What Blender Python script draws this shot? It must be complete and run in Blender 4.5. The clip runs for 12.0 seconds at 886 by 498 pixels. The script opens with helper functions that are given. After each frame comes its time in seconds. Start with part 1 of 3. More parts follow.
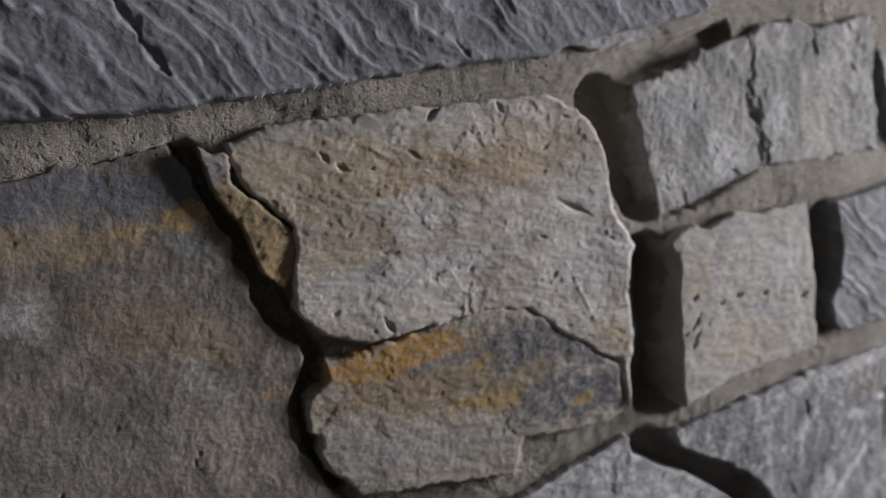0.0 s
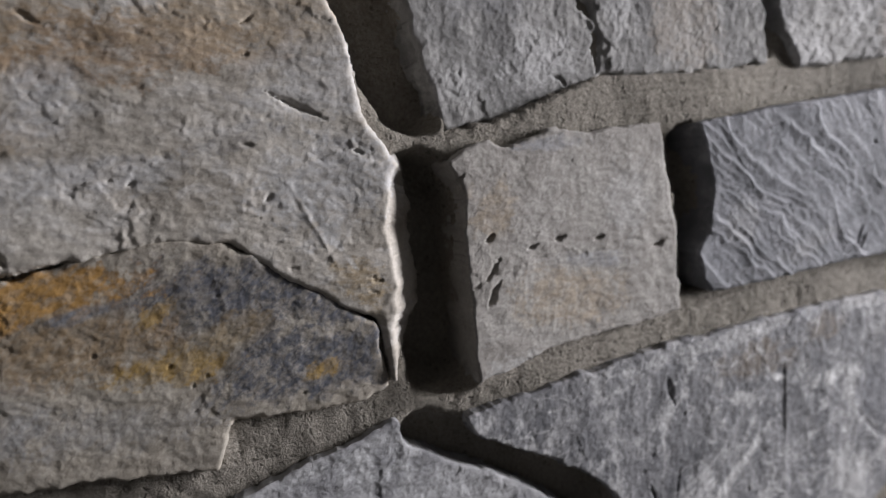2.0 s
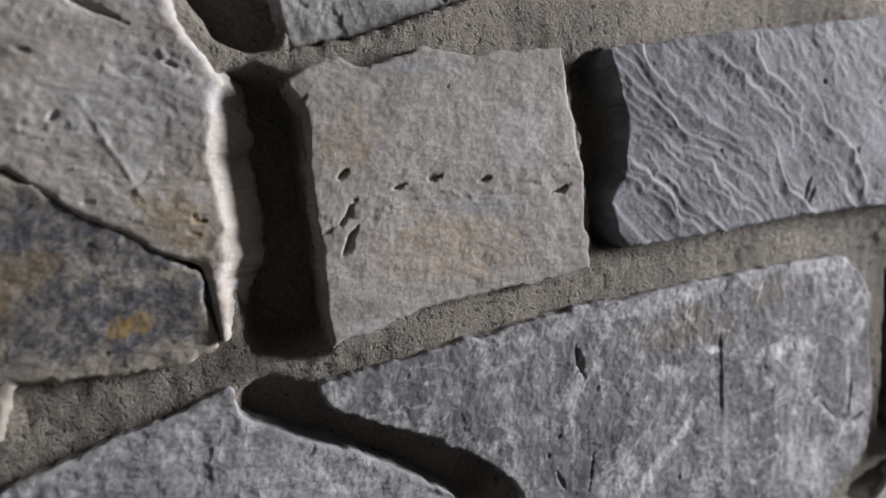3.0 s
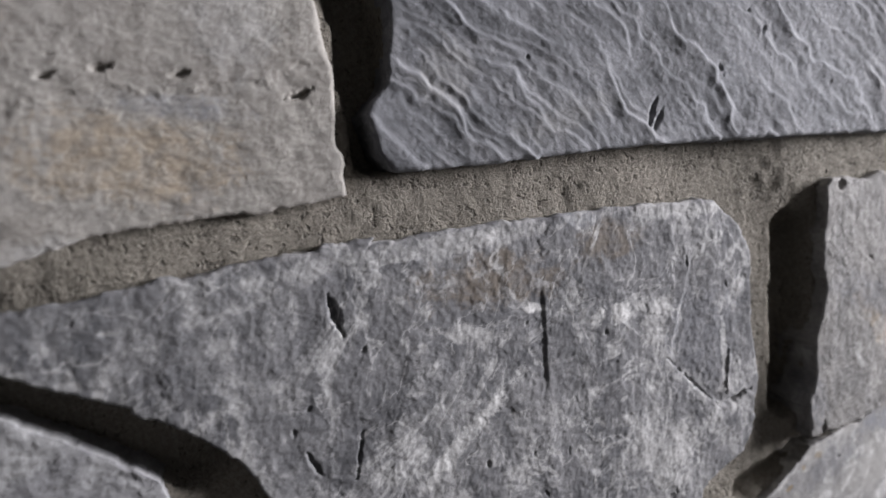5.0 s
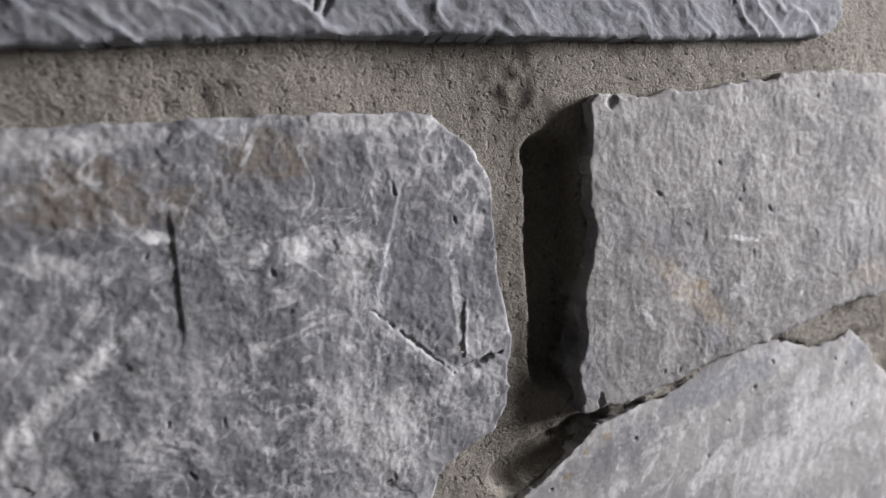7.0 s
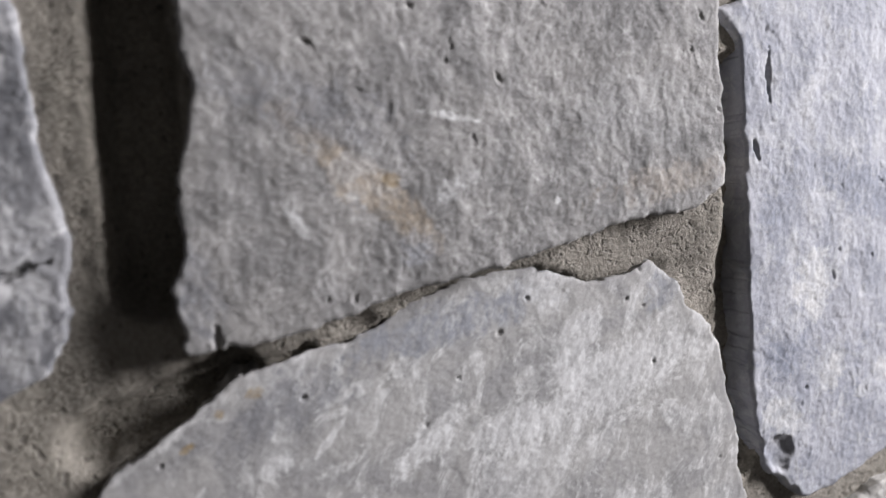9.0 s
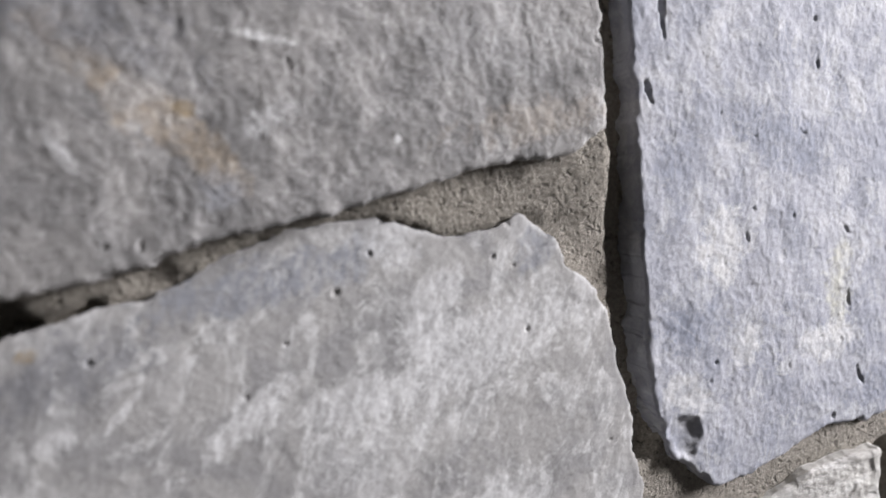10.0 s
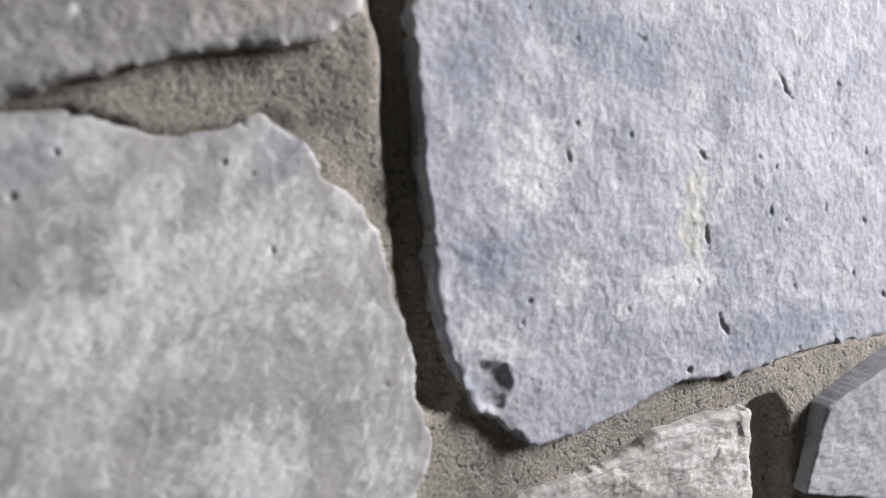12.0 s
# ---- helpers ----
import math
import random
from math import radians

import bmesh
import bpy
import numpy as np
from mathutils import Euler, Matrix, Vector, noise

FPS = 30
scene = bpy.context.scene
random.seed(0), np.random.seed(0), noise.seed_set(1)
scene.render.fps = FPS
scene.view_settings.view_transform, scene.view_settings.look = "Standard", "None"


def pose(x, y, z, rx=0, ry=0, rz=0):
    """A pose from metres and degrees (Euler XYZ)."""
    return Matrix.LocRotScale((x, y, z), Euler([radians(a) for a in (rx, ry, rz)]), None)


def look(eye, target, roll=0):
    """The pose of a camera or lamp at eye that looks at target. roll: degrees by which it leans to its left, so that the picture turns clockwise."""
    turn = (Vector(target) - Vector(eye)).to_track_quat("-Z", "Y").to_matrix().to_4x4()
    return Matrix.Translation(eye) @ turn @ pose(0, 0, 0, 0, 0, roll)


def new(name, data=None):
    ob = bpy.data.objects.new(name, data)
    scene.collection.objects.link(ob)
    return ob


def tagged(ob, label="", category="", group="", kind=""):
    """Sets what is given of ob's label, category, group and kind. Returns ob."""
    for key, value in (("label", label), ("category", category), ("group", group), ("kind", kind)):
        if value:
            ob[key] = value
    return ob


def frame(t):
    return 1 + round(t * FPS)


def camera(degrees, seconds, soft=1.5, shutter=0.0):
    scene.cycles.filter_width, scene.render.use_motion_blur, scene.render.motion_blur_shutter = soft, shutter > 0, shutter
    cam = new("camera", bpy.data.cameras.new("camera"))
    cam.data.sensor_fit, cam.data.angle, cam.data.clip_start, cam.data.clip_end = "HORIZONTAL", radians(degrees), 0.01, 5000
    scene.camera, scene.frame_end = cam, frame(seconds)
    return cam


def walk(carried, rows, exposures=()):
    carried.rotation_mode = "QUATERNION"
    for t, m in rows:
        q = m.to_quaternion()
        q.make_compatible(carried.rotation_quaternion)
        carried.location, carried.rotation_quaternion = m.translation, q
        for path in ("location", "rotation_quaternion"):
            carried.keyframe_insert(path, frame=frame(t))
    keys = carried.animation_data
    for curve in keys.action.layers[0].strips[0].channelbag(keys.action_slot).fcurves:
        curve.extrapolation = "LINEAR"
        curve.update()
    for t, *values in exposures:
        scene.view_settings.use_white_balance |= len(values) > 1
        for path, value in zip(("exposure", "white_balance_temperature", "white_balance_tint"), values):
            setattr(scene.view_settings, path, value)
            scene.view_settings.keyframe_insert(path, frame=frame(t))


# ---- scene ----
cam = camera(77.0, 12.0, soft=1.5)
PATH = [
    (0, (-0.044, -0.261, 1.294), (0.67, 1.586, 1.01), -5.4),
    (0.5, (-0.011, -0.256, 1.283), (0.695, 1.594, 1.003), -5.4),
    (1, (0.026, -0.25, 1.27), (0.724, 1.604, 0.992), -5.4),
    (1.5, (0.068, -0.245, 1.253), (0.763, 1.61, 0.979), -5.5),
    (2, (0.108, -0.238, 1.233), (0.794, 1.622, 0.964), -5.5),
    (2.5, (0.145, -0.23, 1.213), (0.823, 1.633, 0.947), -5.6),
    (3, (0.177, -0.225, 1.197), (0.847, 1.641, 0.935), -5.6),
    (5, (0.294, -0.215, 1.149), (0.935, 1.664, 0.907), -5.7),
    (5.5, (0.328, -0.215, 1.139), (0.963, 1.667, 0.902), -5.7),
    (6, (0.364, -0.216, 1.128), (0.993, 1.668, 0.895), -5.7),
    (6.5, (0.401, -0.217, 1.113), (1.026, 1.669, 0.884), -5.8),
    (7, (0.439, -0.214, 1.098), (1.057, 1.675, 0.874), -5.8),
    (9, (0.593, -0.19, 1.034), (1.181, 1.71, 0.825), -5.9),
    (9.5, (0.626, -0.187, 1.018), (1.207, 1.716, 0.815), -6.0),
    (10, (0.654, -0.183, 1.007), (1.227, 1.723, 0.811), -6.1),
    (10.5, (0.677, -0.18, 0.996), (1.238, 1.73, 0.804), -6.1),
    (11, (0.696, -0.179, 0.984), (1.25, 1.733, 0.792), -6.2),
    (11.5, (0.719, -0.18, 0.975), (1.265, 1.734, 0.786), -6.2),
    (12, (0.742, -0.18, 0.966), (1.278, 1.737, 0.777), -6.2),
]
walk(cam, [(t, look(eye, target, roll)) for t, eye, target, roll in PATH])
cam.data.dof.use_dof, cam.data.dof.focus_distance, cam.data.dof.aperture_fstop = True, 0.238, 4.0

# ---- light: an added area lamp, in an assumed east window, grazes the stones ----
world = bpy.data.worlds.new("world")
world.use_nodes = True
scene.world = world
world.node_tree.nodes["Background"].inputs[0].default_value = (0.75, 0.85, 1.0, 1)
world.node_tree.nodes["Background"].inputs[1].default_value = 0.05
WIN_Y, WIN_Z, WIN_W, WIN_H = -0.62, 1.50, 0.40, 0.75
side_lamp = bpy.data.lights.new("side_light", "AREA")
side_lamp.shape, side_lamp.size, side_lamp.size_y, side_lamp.energy, side_lamp.color = "RECTANGLE", WIN_W, WIN_H, 98.5, (0.967, 0.946, 1.0)
side_lamp_ob = new("side_light", side_lamp)
side_lamp_ob.matrix_world = look((2.38, WIN_Y, WIN_Z), (0.0, WIN_Y + 0.35, 1.1))
scene.view_settings.exposure = 0.0


# ---- materials ----
def nodes_of(name):
    m = bpy.data.materials.new(name)
    m.use_nodes = True
    t = m.node_tree
    return m, t, t.nodes["Principled BSDF"]


def node(t, kind, values=None, **attrs):
    n = t.nodes.new(kind)
    if "operation" in attrs:
        n.operation = attrs["operation"]
    if "use_clamp" in attrs:
        n.use_clamp = attrs["use_clamp"]
    if "interpolation_type" in attrs:
        n.interpolation_type = attrs["interpolation_type"]
    if "data_type" in attrs:
        n.data_type = attrs["data_type"]
    if "blend_type" in attrs:
        n.blend_type = attrs["blend_type"]
    if "feature" in attrs:
        n.feature = attrs["feature"]
    for k, v in (values or {}).items():
        n.inputs[k].default_value = v
    return n


def math_node(t, op, a, b=0.0, clamp=False):
    n = node(t, "ShaderNodeMath", operation=op, use_clamp=clamp)
    for i, v in enumerate((a, b)):
        if isinstance(v, (int, float)):
            n.inputs[i].default_value = v
        else:
            t.links.new(v, n.inputs[i])
    return n.outputs[0]


def ramp(t, value, lo, hi):
    n = node(t, "ShaderNodeMapRange", {"From Min": lo, "From Max": hi}, interpolation_type="SMOOTHSTEP")
    t.links.new(value, n.inputs["Value"])
    return n.outputs["Result"]


def blend(t, fac, a, b, mode="MIX"):
    n = node(t, "ShaderNodeMix", data_type="RGBA", blend_type=mode)
    for i, v in ((0, fac), (6, a), (7, b)):
        if isinstance(v, (int, float)):
            n.inputs[i].default_value = v
        elif isinstance(v, tuple):
            n.inputs[i].default_value = (*v, 1) if len(v) == 3 else v
        else:
            t.links.new(v, n.inputs[i])
    return n.outputs[2]


def noise_at(t, vec, scale, detail=6.0, rough=0.6, distort=0.0):
    n = node(t, "ShaderNodeTexNoise", {"Scale": scale, "Detail": detail, "Roughness": rough, "Distortion": distort})
    t.links.new(vec, n.inputs["Vector"])
    return n.outputs["Fac"]


def mapped(t, vec, turn=0.0, scale=(1, 1, 1), shift=(0, 0, 0)):
    """Coordinates turned within the wall's face first, then scaled and shifted."""
    if turn:
        n = node(t, "ShaderNodeMapping", {"Rotation": (0, radians(turn), 0)})
        t.links.new(vec, n.inputs["Vector"])
        vec = n.outputs["Vector"]
    n = node(t, "ShaderNodeMapping", {"Location": shift, "Scale": scale})
    t.links.new(vec, n.inputs["Vector"])
    return n.outputs["Vector"]


# colours of the mineral patches
TAN, RUST, BROWN, BROWN_PALE = (0.41, 0.325, 0.225), (0.33, 0.225, 0.135), (0.29, 0.21, 0.125), (0.36, 0.315, 0.265)
ORANGE, OCHRE, OCHRE_DULL = (0.44, 0.255, 0.085), (0.40, 0.27, 0.10), (0.33, 0.245, 0.13)
SLATE, SLATE_MID, SLATE_PALE, BLUE_GREY = (0.125, 0.13, 0.148), (0.19, 0.193, 0.207), (0.30, 0.308, 0.33), (0.205, 0.22, 0.265)
GREY_MID, GREY_PALE, WHITE, LILAC = (0.36, 0.355, 0.35), (0.52, 0.515, 0.51), (0.72, 0.715, 0.705), (0.40, 0.40, 0.43)
PLUM = (0.185, 0.172, 0.168)
TAUPE, CREAM, CREAM_GREEN = (0.185, 0.16, 0.135), (0.57, 0.565, 0.55), (0.46, 0.455, 0.40)


def stone_material(name, base, dark, light, turn=0.0, stretch=3.0, veins=0.5, stains=(), rough=0.82, grain=0.5, warm=None, mottle=28.0, web=0.0, streaks=0.35, fleck=0.3):
    """Split stone: broad mottling, streaks along the cleavage (turn), pale mineral veins, and ragged patches: x, z, radii (mm, from the stone's middle), turn, colour, strength."""
    m, t, b = nodes_of(name)
    o = node(t, "ShaderNodeTexCoord").outputs["Object"]
    streak = mapped(t, o, turn, (1, 1, stretch))
    broad = noise_at(t, o, mottle, 8, 0.6, 0.6)
    mid = noise_at(t, streak, 85, 9, 0.66, 0.3)
    fine = noise_at(t, streak if stretch > 2.5 else o, 520, 6, 0.7)
    speck = noise_at(t, o, 1500, 3, 0.6)
    col = blend(t, ramp(t, broad, 0.40, 0.60), dark, base)
    if warm:
        col = blend(t, math_node(t, "MULTIPLY", ramp(t, noise_at(t, mapped(t, o, 0, (1, 1, 1.6), (3, 1, 2)), 17, 7, 0.62), 0.45, 0.60), 0.5), col, warm)
    cloud = ramp(t, noise_at(t, mapped(t, o, turn, (1, 1, 1 + (stretch - 1) * 0.4), (7, 2, 5)), mottle, 10, 0.66, 0.8), 0.475, 0.555)
    vein = math_node(t, "MULTIPLY", cloud, math_node(t, "ADD", 0.25, math_node(t, "MULTIPLY", ramp(t, mid, 0.44, 0.62), 0.75)))
    col = blend(t, math_node(t, "MULTIPLY", vein, veins), col, light)
    col = blend(t, math_node(t, "MULTIPLY", ramp(t, mid, 0.44, 0.32), streaks), col, dark)
    torn = math_node(t, "MULTIPLY", math_node(t, "SUBTRACT", noise_at(t, mapped(t, o, turn, (1, 1, 1 + (stretch - 1) * 0.5)), 70, 10, 0.72, 0.5), 0.5), 3.2)
    torn = math_node(t, "ADD", torn, math_node(t, "MULTIPLY", math_node(t, "SUBTRACT", noise_at(t, o, 290, 5, 0.65), 0.5), 1.3))
    thinned = math_node(t, "ADD", 0.45, math_node(t, "MULTIPLY", ramp(t, noise_at(t, mapped(t, o, turn, (1, 1, 1 + (stretch - 1) * 0.8), (1, 6, 2)), 160, 7, 0.68), 0.40, 0.58), 0.55))
    for x, z, rx, rz, lie, colour, strength in stains:
        moved = node(t, "ShaderNodeVectorMath", {1: (-x / 1000, 0, -z / 1000)}, operation="ADD")
        t.links.new(o, moved.inputs[0])
        p = mapped(t, moved.outputs[0], lie, (1000 / rx, 0.0, 1000 / rz))
        g = node(t, "ShaderNodeVectorMath", operation="LENGTH")
        t.links.new(p, g.inputs[0])
        mask = math_node(t, "MULTIPLY", ramp(t, math_node(t, "ADD", g.outputs["Value"], torn), 1.20, 0.60), math_node(t, "MULTIPLY", thinned, strength))
        col = blend(t, mask, col, colour)
    if web:
        thin = []
        for k, (size, width) in enumerate(((17.0, 0.034), (40.0, 0.038))):
            wisp = noise_at(t, mapped(t, o, turn, (1, 1, 1.35), (3.0 + k, 1, 5)), size, 5.0, 0.55, 0.8)
            thin.append(ramp(t, math_node(t, "ABSOLUTE", math_node(t, "SUBTRACT", wisp, 0.5)), width, 0.0))
        part_mask = math_node(t, "MULTIPLY", ramp(t, noise_at(t, mapped(t, o, 0, (1, 1, 1), (2, 9, 4)), 34, 6, 0.66), 0.38, 0.56), ramp(t, mid, 0.34, 0.52))
        line = math_node(t, "MULTIPLY", math_node(t, "MAXIMUM", thin[0], math_node(t, "MULTIPLY", thin[1], 0.8)), part_mask)
        col = blend(t, math_node(t, "MULTIPLY", line, web), col, light)
    col = blend(t, fleck, col, blend(t, ramp(t, fine, 0.3, 0.7), (0.3, 0.3, 0.3), (0.72, 0.72, 0.72)), "OVERLAY")
    col = blend(t, math_node(t, "MULTIPLY", ramp(t, speck, 0.66, 0.78), 0.35), col, light)
    t.links.new(col, b.inputs["Base Color"])
    r = node(t, "ShaderNodeMapRange", {"From Min": 0.3, "From Max": 0.7, "To Min": rough - 0.12, "To Max": min(1.0, rough + 0.1)})
    t.links.new(fine, r.inputs["Value"])
    t.links.new(r.outputs["Result"], b.inputs["Roughness"])
    b.inputs["Specular IOR Level"].default_value = 0.35
    height = math_node(t, "ADD", math_node(t, "MULTIPLY", mid, 0.8), math_node(t, "ADD", math_node(t, "MULTIPLY", fine, 0.9), math_node(t, "MULTIPLY", speck, 0.25)))
    bump = node(t, "ShaderNodeBump", {"Strength": grain, "Distance": 0.0010})
    t.links.new(height, bump.inputs["Height"])
    t.links.new(bump.outputs["Normal"], b.inputs["Normal"])
    return m


def mortar_material():
    m, t, b = nodes_of("sandy_mortar")
    o = node(t, "ShaderNodeTexCoord").outputs["Object"]
    sand = noise_at(t, o, 560, 5, 0.72)
    pit_noise = noise_at(t, o, 380, 1.5, 0.5)
    broad = noise_at(t, o, 22, 6, 0.6)
    v = node(t, "ShaderNodeTexVoronoi", {"Scale": 620.0})
    t.links.new(o, v.inputs["Vector"])
    col = blend(t, ramp(t, broad, 0.35, 0.65), (0.31, 0.285, 0.24), (0.41, 0.375, 0.32))
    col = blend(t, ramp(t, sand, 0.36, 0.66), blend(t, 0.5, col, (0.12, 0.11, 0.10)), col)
    col = blend(t, math_node(t, "MULTIPLY", ramp(t, v.outputs["Distance"], 0.32, 0.10), 0.35), col, (0.46, 0.43, 0.38))
    # shade in the pits, painted near-black where the bump below sinks
    col = blend(t, math_node(t, "MULTIPLY", ramp(t, pit_noise, 0.36, 0.28), 0.5), col, (0.06, 0.055, 0.05))
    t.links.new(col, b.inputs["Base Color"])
    b.inputs["Roughness"].default_value = 0.95
    b.inputs["Specular IOR Level"].default_value = 0.2
    h = math_node(t, "ADD", math_node(t, "MULTIPLY", sand, 1.5), math_node(t, "MULTIPLY", ramp(t, pit_noise, 0.28, 0.42), 0.8))
    bump = node(t, "ShaderNodeBump", {"Strength": 1.0, "Distance": 0.0014})
    t.links.new(h, bump.inputs["Height"])
    t.links.new(bump.outputs["Normal"], b.inputs["Normal"])
    return m


def plain_material(name, colour, rough, scale=18.0, spread=0.12):
    m, t, b = nodes_of(name)
    o = node(t, "ShaderNodeTexCoord").outputs["Object"]
    f = noise_at(t, o, scale, 7, 0.65)
    col = blend(t, ramp(t, f, 0.3, 0.7), tuple(c * (1 - spread) for c in colour), tuple(min(1, c * (1 + spread)) for c in colour))
    t.links.new(col, b.inputs["Base Color"])
    b.inputs["Roughness"].default_value = rough
    bump = node(t, "ShaderNodeBump", {"Strength": 0.15, "Distance": 0.002})
    t.links.new(noise_at(t, o, scale * 12, 5), bump.inputs["Height"])
    t.links.new(bump.outputs["Normal"], b.inputs["Normal"])
    return m


MORTAR = mortar_material()
# plaster kept dark so little bounce light reaches the joints
PLASTER = plain_material("plaster", (0.10, 0.098, 0.095), 0.9)
CONCRETE = plain_material("concrete_floor", (0.12, 0.115, 0.11), 0.8)
PAINT = plain_material("white_paint", (0.75, 0.75, 0.73), 0.5)

STONE_WARM = stone_material("beige_stone", (0.50, 0.465, 0.41), (0.38, 0.345, 0.295), (0.70, 0.68, 0.65), turn=-5, stretch=2.4, veins=0.55, grain=0.3, web=0.12, streaks=0.2,
    stains=((-60, 60, 67.1, 22, 3, TAN, 0.9), (-58, 28, 38, 13, 2, TAN, 0.72), (10, 56, 52, 13, 2, RUST, 0.78), (52, 66, 45, 16, 0, TAN, 0.66), (-30, 84, 83.2, 4, 4, GREY_MID, 0.72), (-20, 38, 12, 14.9, -48, GREY_PALE, 0.84), (80, 42, 17.1, 32.8, -69, GREY_PALE, 0.66), (78, -2, 35.5, 21.2, 10, GREY_PALE, 0.9), (-32, 8, 61, 8, 1, GREY_PALE, 0.78), (48, 20, 22.4, 5.39, 10, SLATE_MID, 0.48), (88, -46, 13, 9.22, -32, OCHRE_DULL, 0.72), (-68, 18, 16, 8.06, -4, TAN, 0.48), (72, -16, 23.7, 2, -62, WHITE, 0.84),))
STONE_RUSTY = stone_material("rusty_slate", (0.40, 0.36, 0.30), (0.30, 0.27, 0.225), (0.50, 0.47, 0.42), turn=35, stretch=2.2, veins=0.35, grain=0.4,
    stains=((40, 22, 59.2, 17, -5, SLATE, 1), (61, -10, 44, 16.3, 0, SLATE, 1), (-39, 14, 48.1, 16, -4, BROWN, 0.9), (-46, 32, 46, 9.06, 2, ORANGE, 1), (-25, 24, 15.1, 3, 8, SLATE_MID, 1), (-33, 38, 18, 5, 3, ORANGE, 0.84), (5, -4, 21, 7.28, 0, OCHRE, 0.96), (1, 20, 8.06, 3.61, 30, OCHRE, 0.84), (64, -14, 9, 4.12, 0, OCHRE, 1), (28, 8, 23.4, 6.71, 20, OCHRE_DULL, 0.66), (-69, -12, 28.2, 18.1, -17, GREY_MID, 0.66), (-20, -22, 41.2, 10, -6, GREY_MID, 0.6),))
STONE_BROWN = stone_material("brown_slate", (0.215, 0.19, 0.163), (0.14, 0.127, 0.112), (0.33, 0.31, 0.285), turn=86, stretch=1.6, veins=0.35, grain=0.65, mottle=40,
    stains=((8, 90, 59, 11, -1, SLATE, 1), (-2, 68, 44.2, 9.06, -5, BROWN, 0.72), (46, 76, 9.06, 6, 6, OCHRE, 0.9), (21, 72, 14, 3, 0, OCHRE_DULL, 0.84), (44, 62, 13.6, 5.39, -17, SLATE_MID, 1), (-24, 42, 10.4, 11.2, -73, GREY_MID, 0.84), (31, 24, 40.3, 15.8, -23, BROWN, 0.54), (74, -14, 10, 4, 0, RUST, 0.84), (-14, -20, 59.4, 19, -7, PLUM, 0.72), (47, -38, 25.5, 17.8, -45, BROWN_PALE, 0.6), (42, -2, 19.4, 7.81, -55, GREY_MID, 0.54),))
STONE_SLATE = stone_material("riven_slate", (0.255, 0.26, 0.278), (0.175, 0.18, 0.193), (0.47, 0.47, 0.49), turn=-48, stretch=2.6, veins=0.4, grain=0.4, streaks=0.2,
    stains=((-34, -39, 28.8, 11.7, 20, SLATE_PALE, 0.66), (-164, -20, 11.7, 13.6, -31, GREY_MID, 0.6), (36, -29, 33.3, 15.6, -33, SLATE_PALE, 0.6), (-112, -40, 24.7, 7.28, 14, GREY_MID, 0.48),))
STONE_GREY = stone_material("grey_stone", (0.29, 0.285, 0.275), (0.185, 0.182, 0.177), (0.47, 0.46, 0.44), turn=60, stretch=1.2, veins=0.6, grain=0.45,
    stains=((-40, -29, 25.7, 14.9, 13, GREY_PALE, 0.72), (-72, 3, 27, 14.1, 0, SLATE_MID, 0.48), (52, -13, 25.8, 24.7, -54, BROWN_PALE, 0.6), (10, -6, 11, 16, -5, GREY_PALE, 0.72), (-86, -41, 20, 9.06, -3, GREY_PALE, 0.48),))
STONE_SAND = stone_material("sand_stone", (0.385, 0.365, 0.335), (0.32, 0.30, 0.275), (0.52, 0.505, 0.48), turn=0, stretch=1.2, veins=0.3, grain=0.5, mottle=20,
    stains=((-44, 23, 11.4, 13.3, 15, TAN, 0.54), (-6, -25, 33.4, 15, -9, TAN, 0.6), (10, -8, 22.2, 4.12, -8, SLATE_PALE, 0.72), (-12, 51, 20, 4, 0, SLATE_PALE, 0.66), (-36, -54, 23, 7.07, -2, GREY_PALE, 0.6), (34, 20, 17, 20.1, -3, GREY_PALE, 0.42),))
STONE_VEINED = stone_material("veined_stone", (0.205, 0.205, 0.212), (0.14, 0.142, 0.15), (0.60, 0.595, 0.59), turn=60, stretch=1.0, veins=0.48, grain=0.32, mottle=34, web=0.7, streaks=0.15, fleck=0.22,
    stains=((22, 65, 37.1, 11, -3, TAUPE, 1), (80, 75, 16.1, 10.2, 7, TAUPE, 0.9), (64, 86, 11, 4, -5, SLATE_PALE, 0.84), (-3, 83, 61, 4, 2, GREY_PALE, 0.72), (115, 85, 34.1, 4, -5, GREY_PALE, 0.9), (132, 19, 24.6, 26.8, -27, SLATE_MID, 1), (41, 50, 6.32, 2.24, -18, WHITE, 1), (85, 40, 5.83, 5, -31, WHITE, 1), (73, 41, 5, 2.83, 53, WHITE, 0.84), (105, 32, 8.54, 15.5, -21, GREY_PALE, 0.96), (11, 44, 18.7, 4.12, -16, GREY_PALE, 0.72), (3, 0, 34.1, 3.61, 40, WHITE, 0.84), (109, -35, 19.6, 19, -15, GREY_PALE, 0.96), (147, 10, 2, 16.3, 0, WHITE, 0.72),))
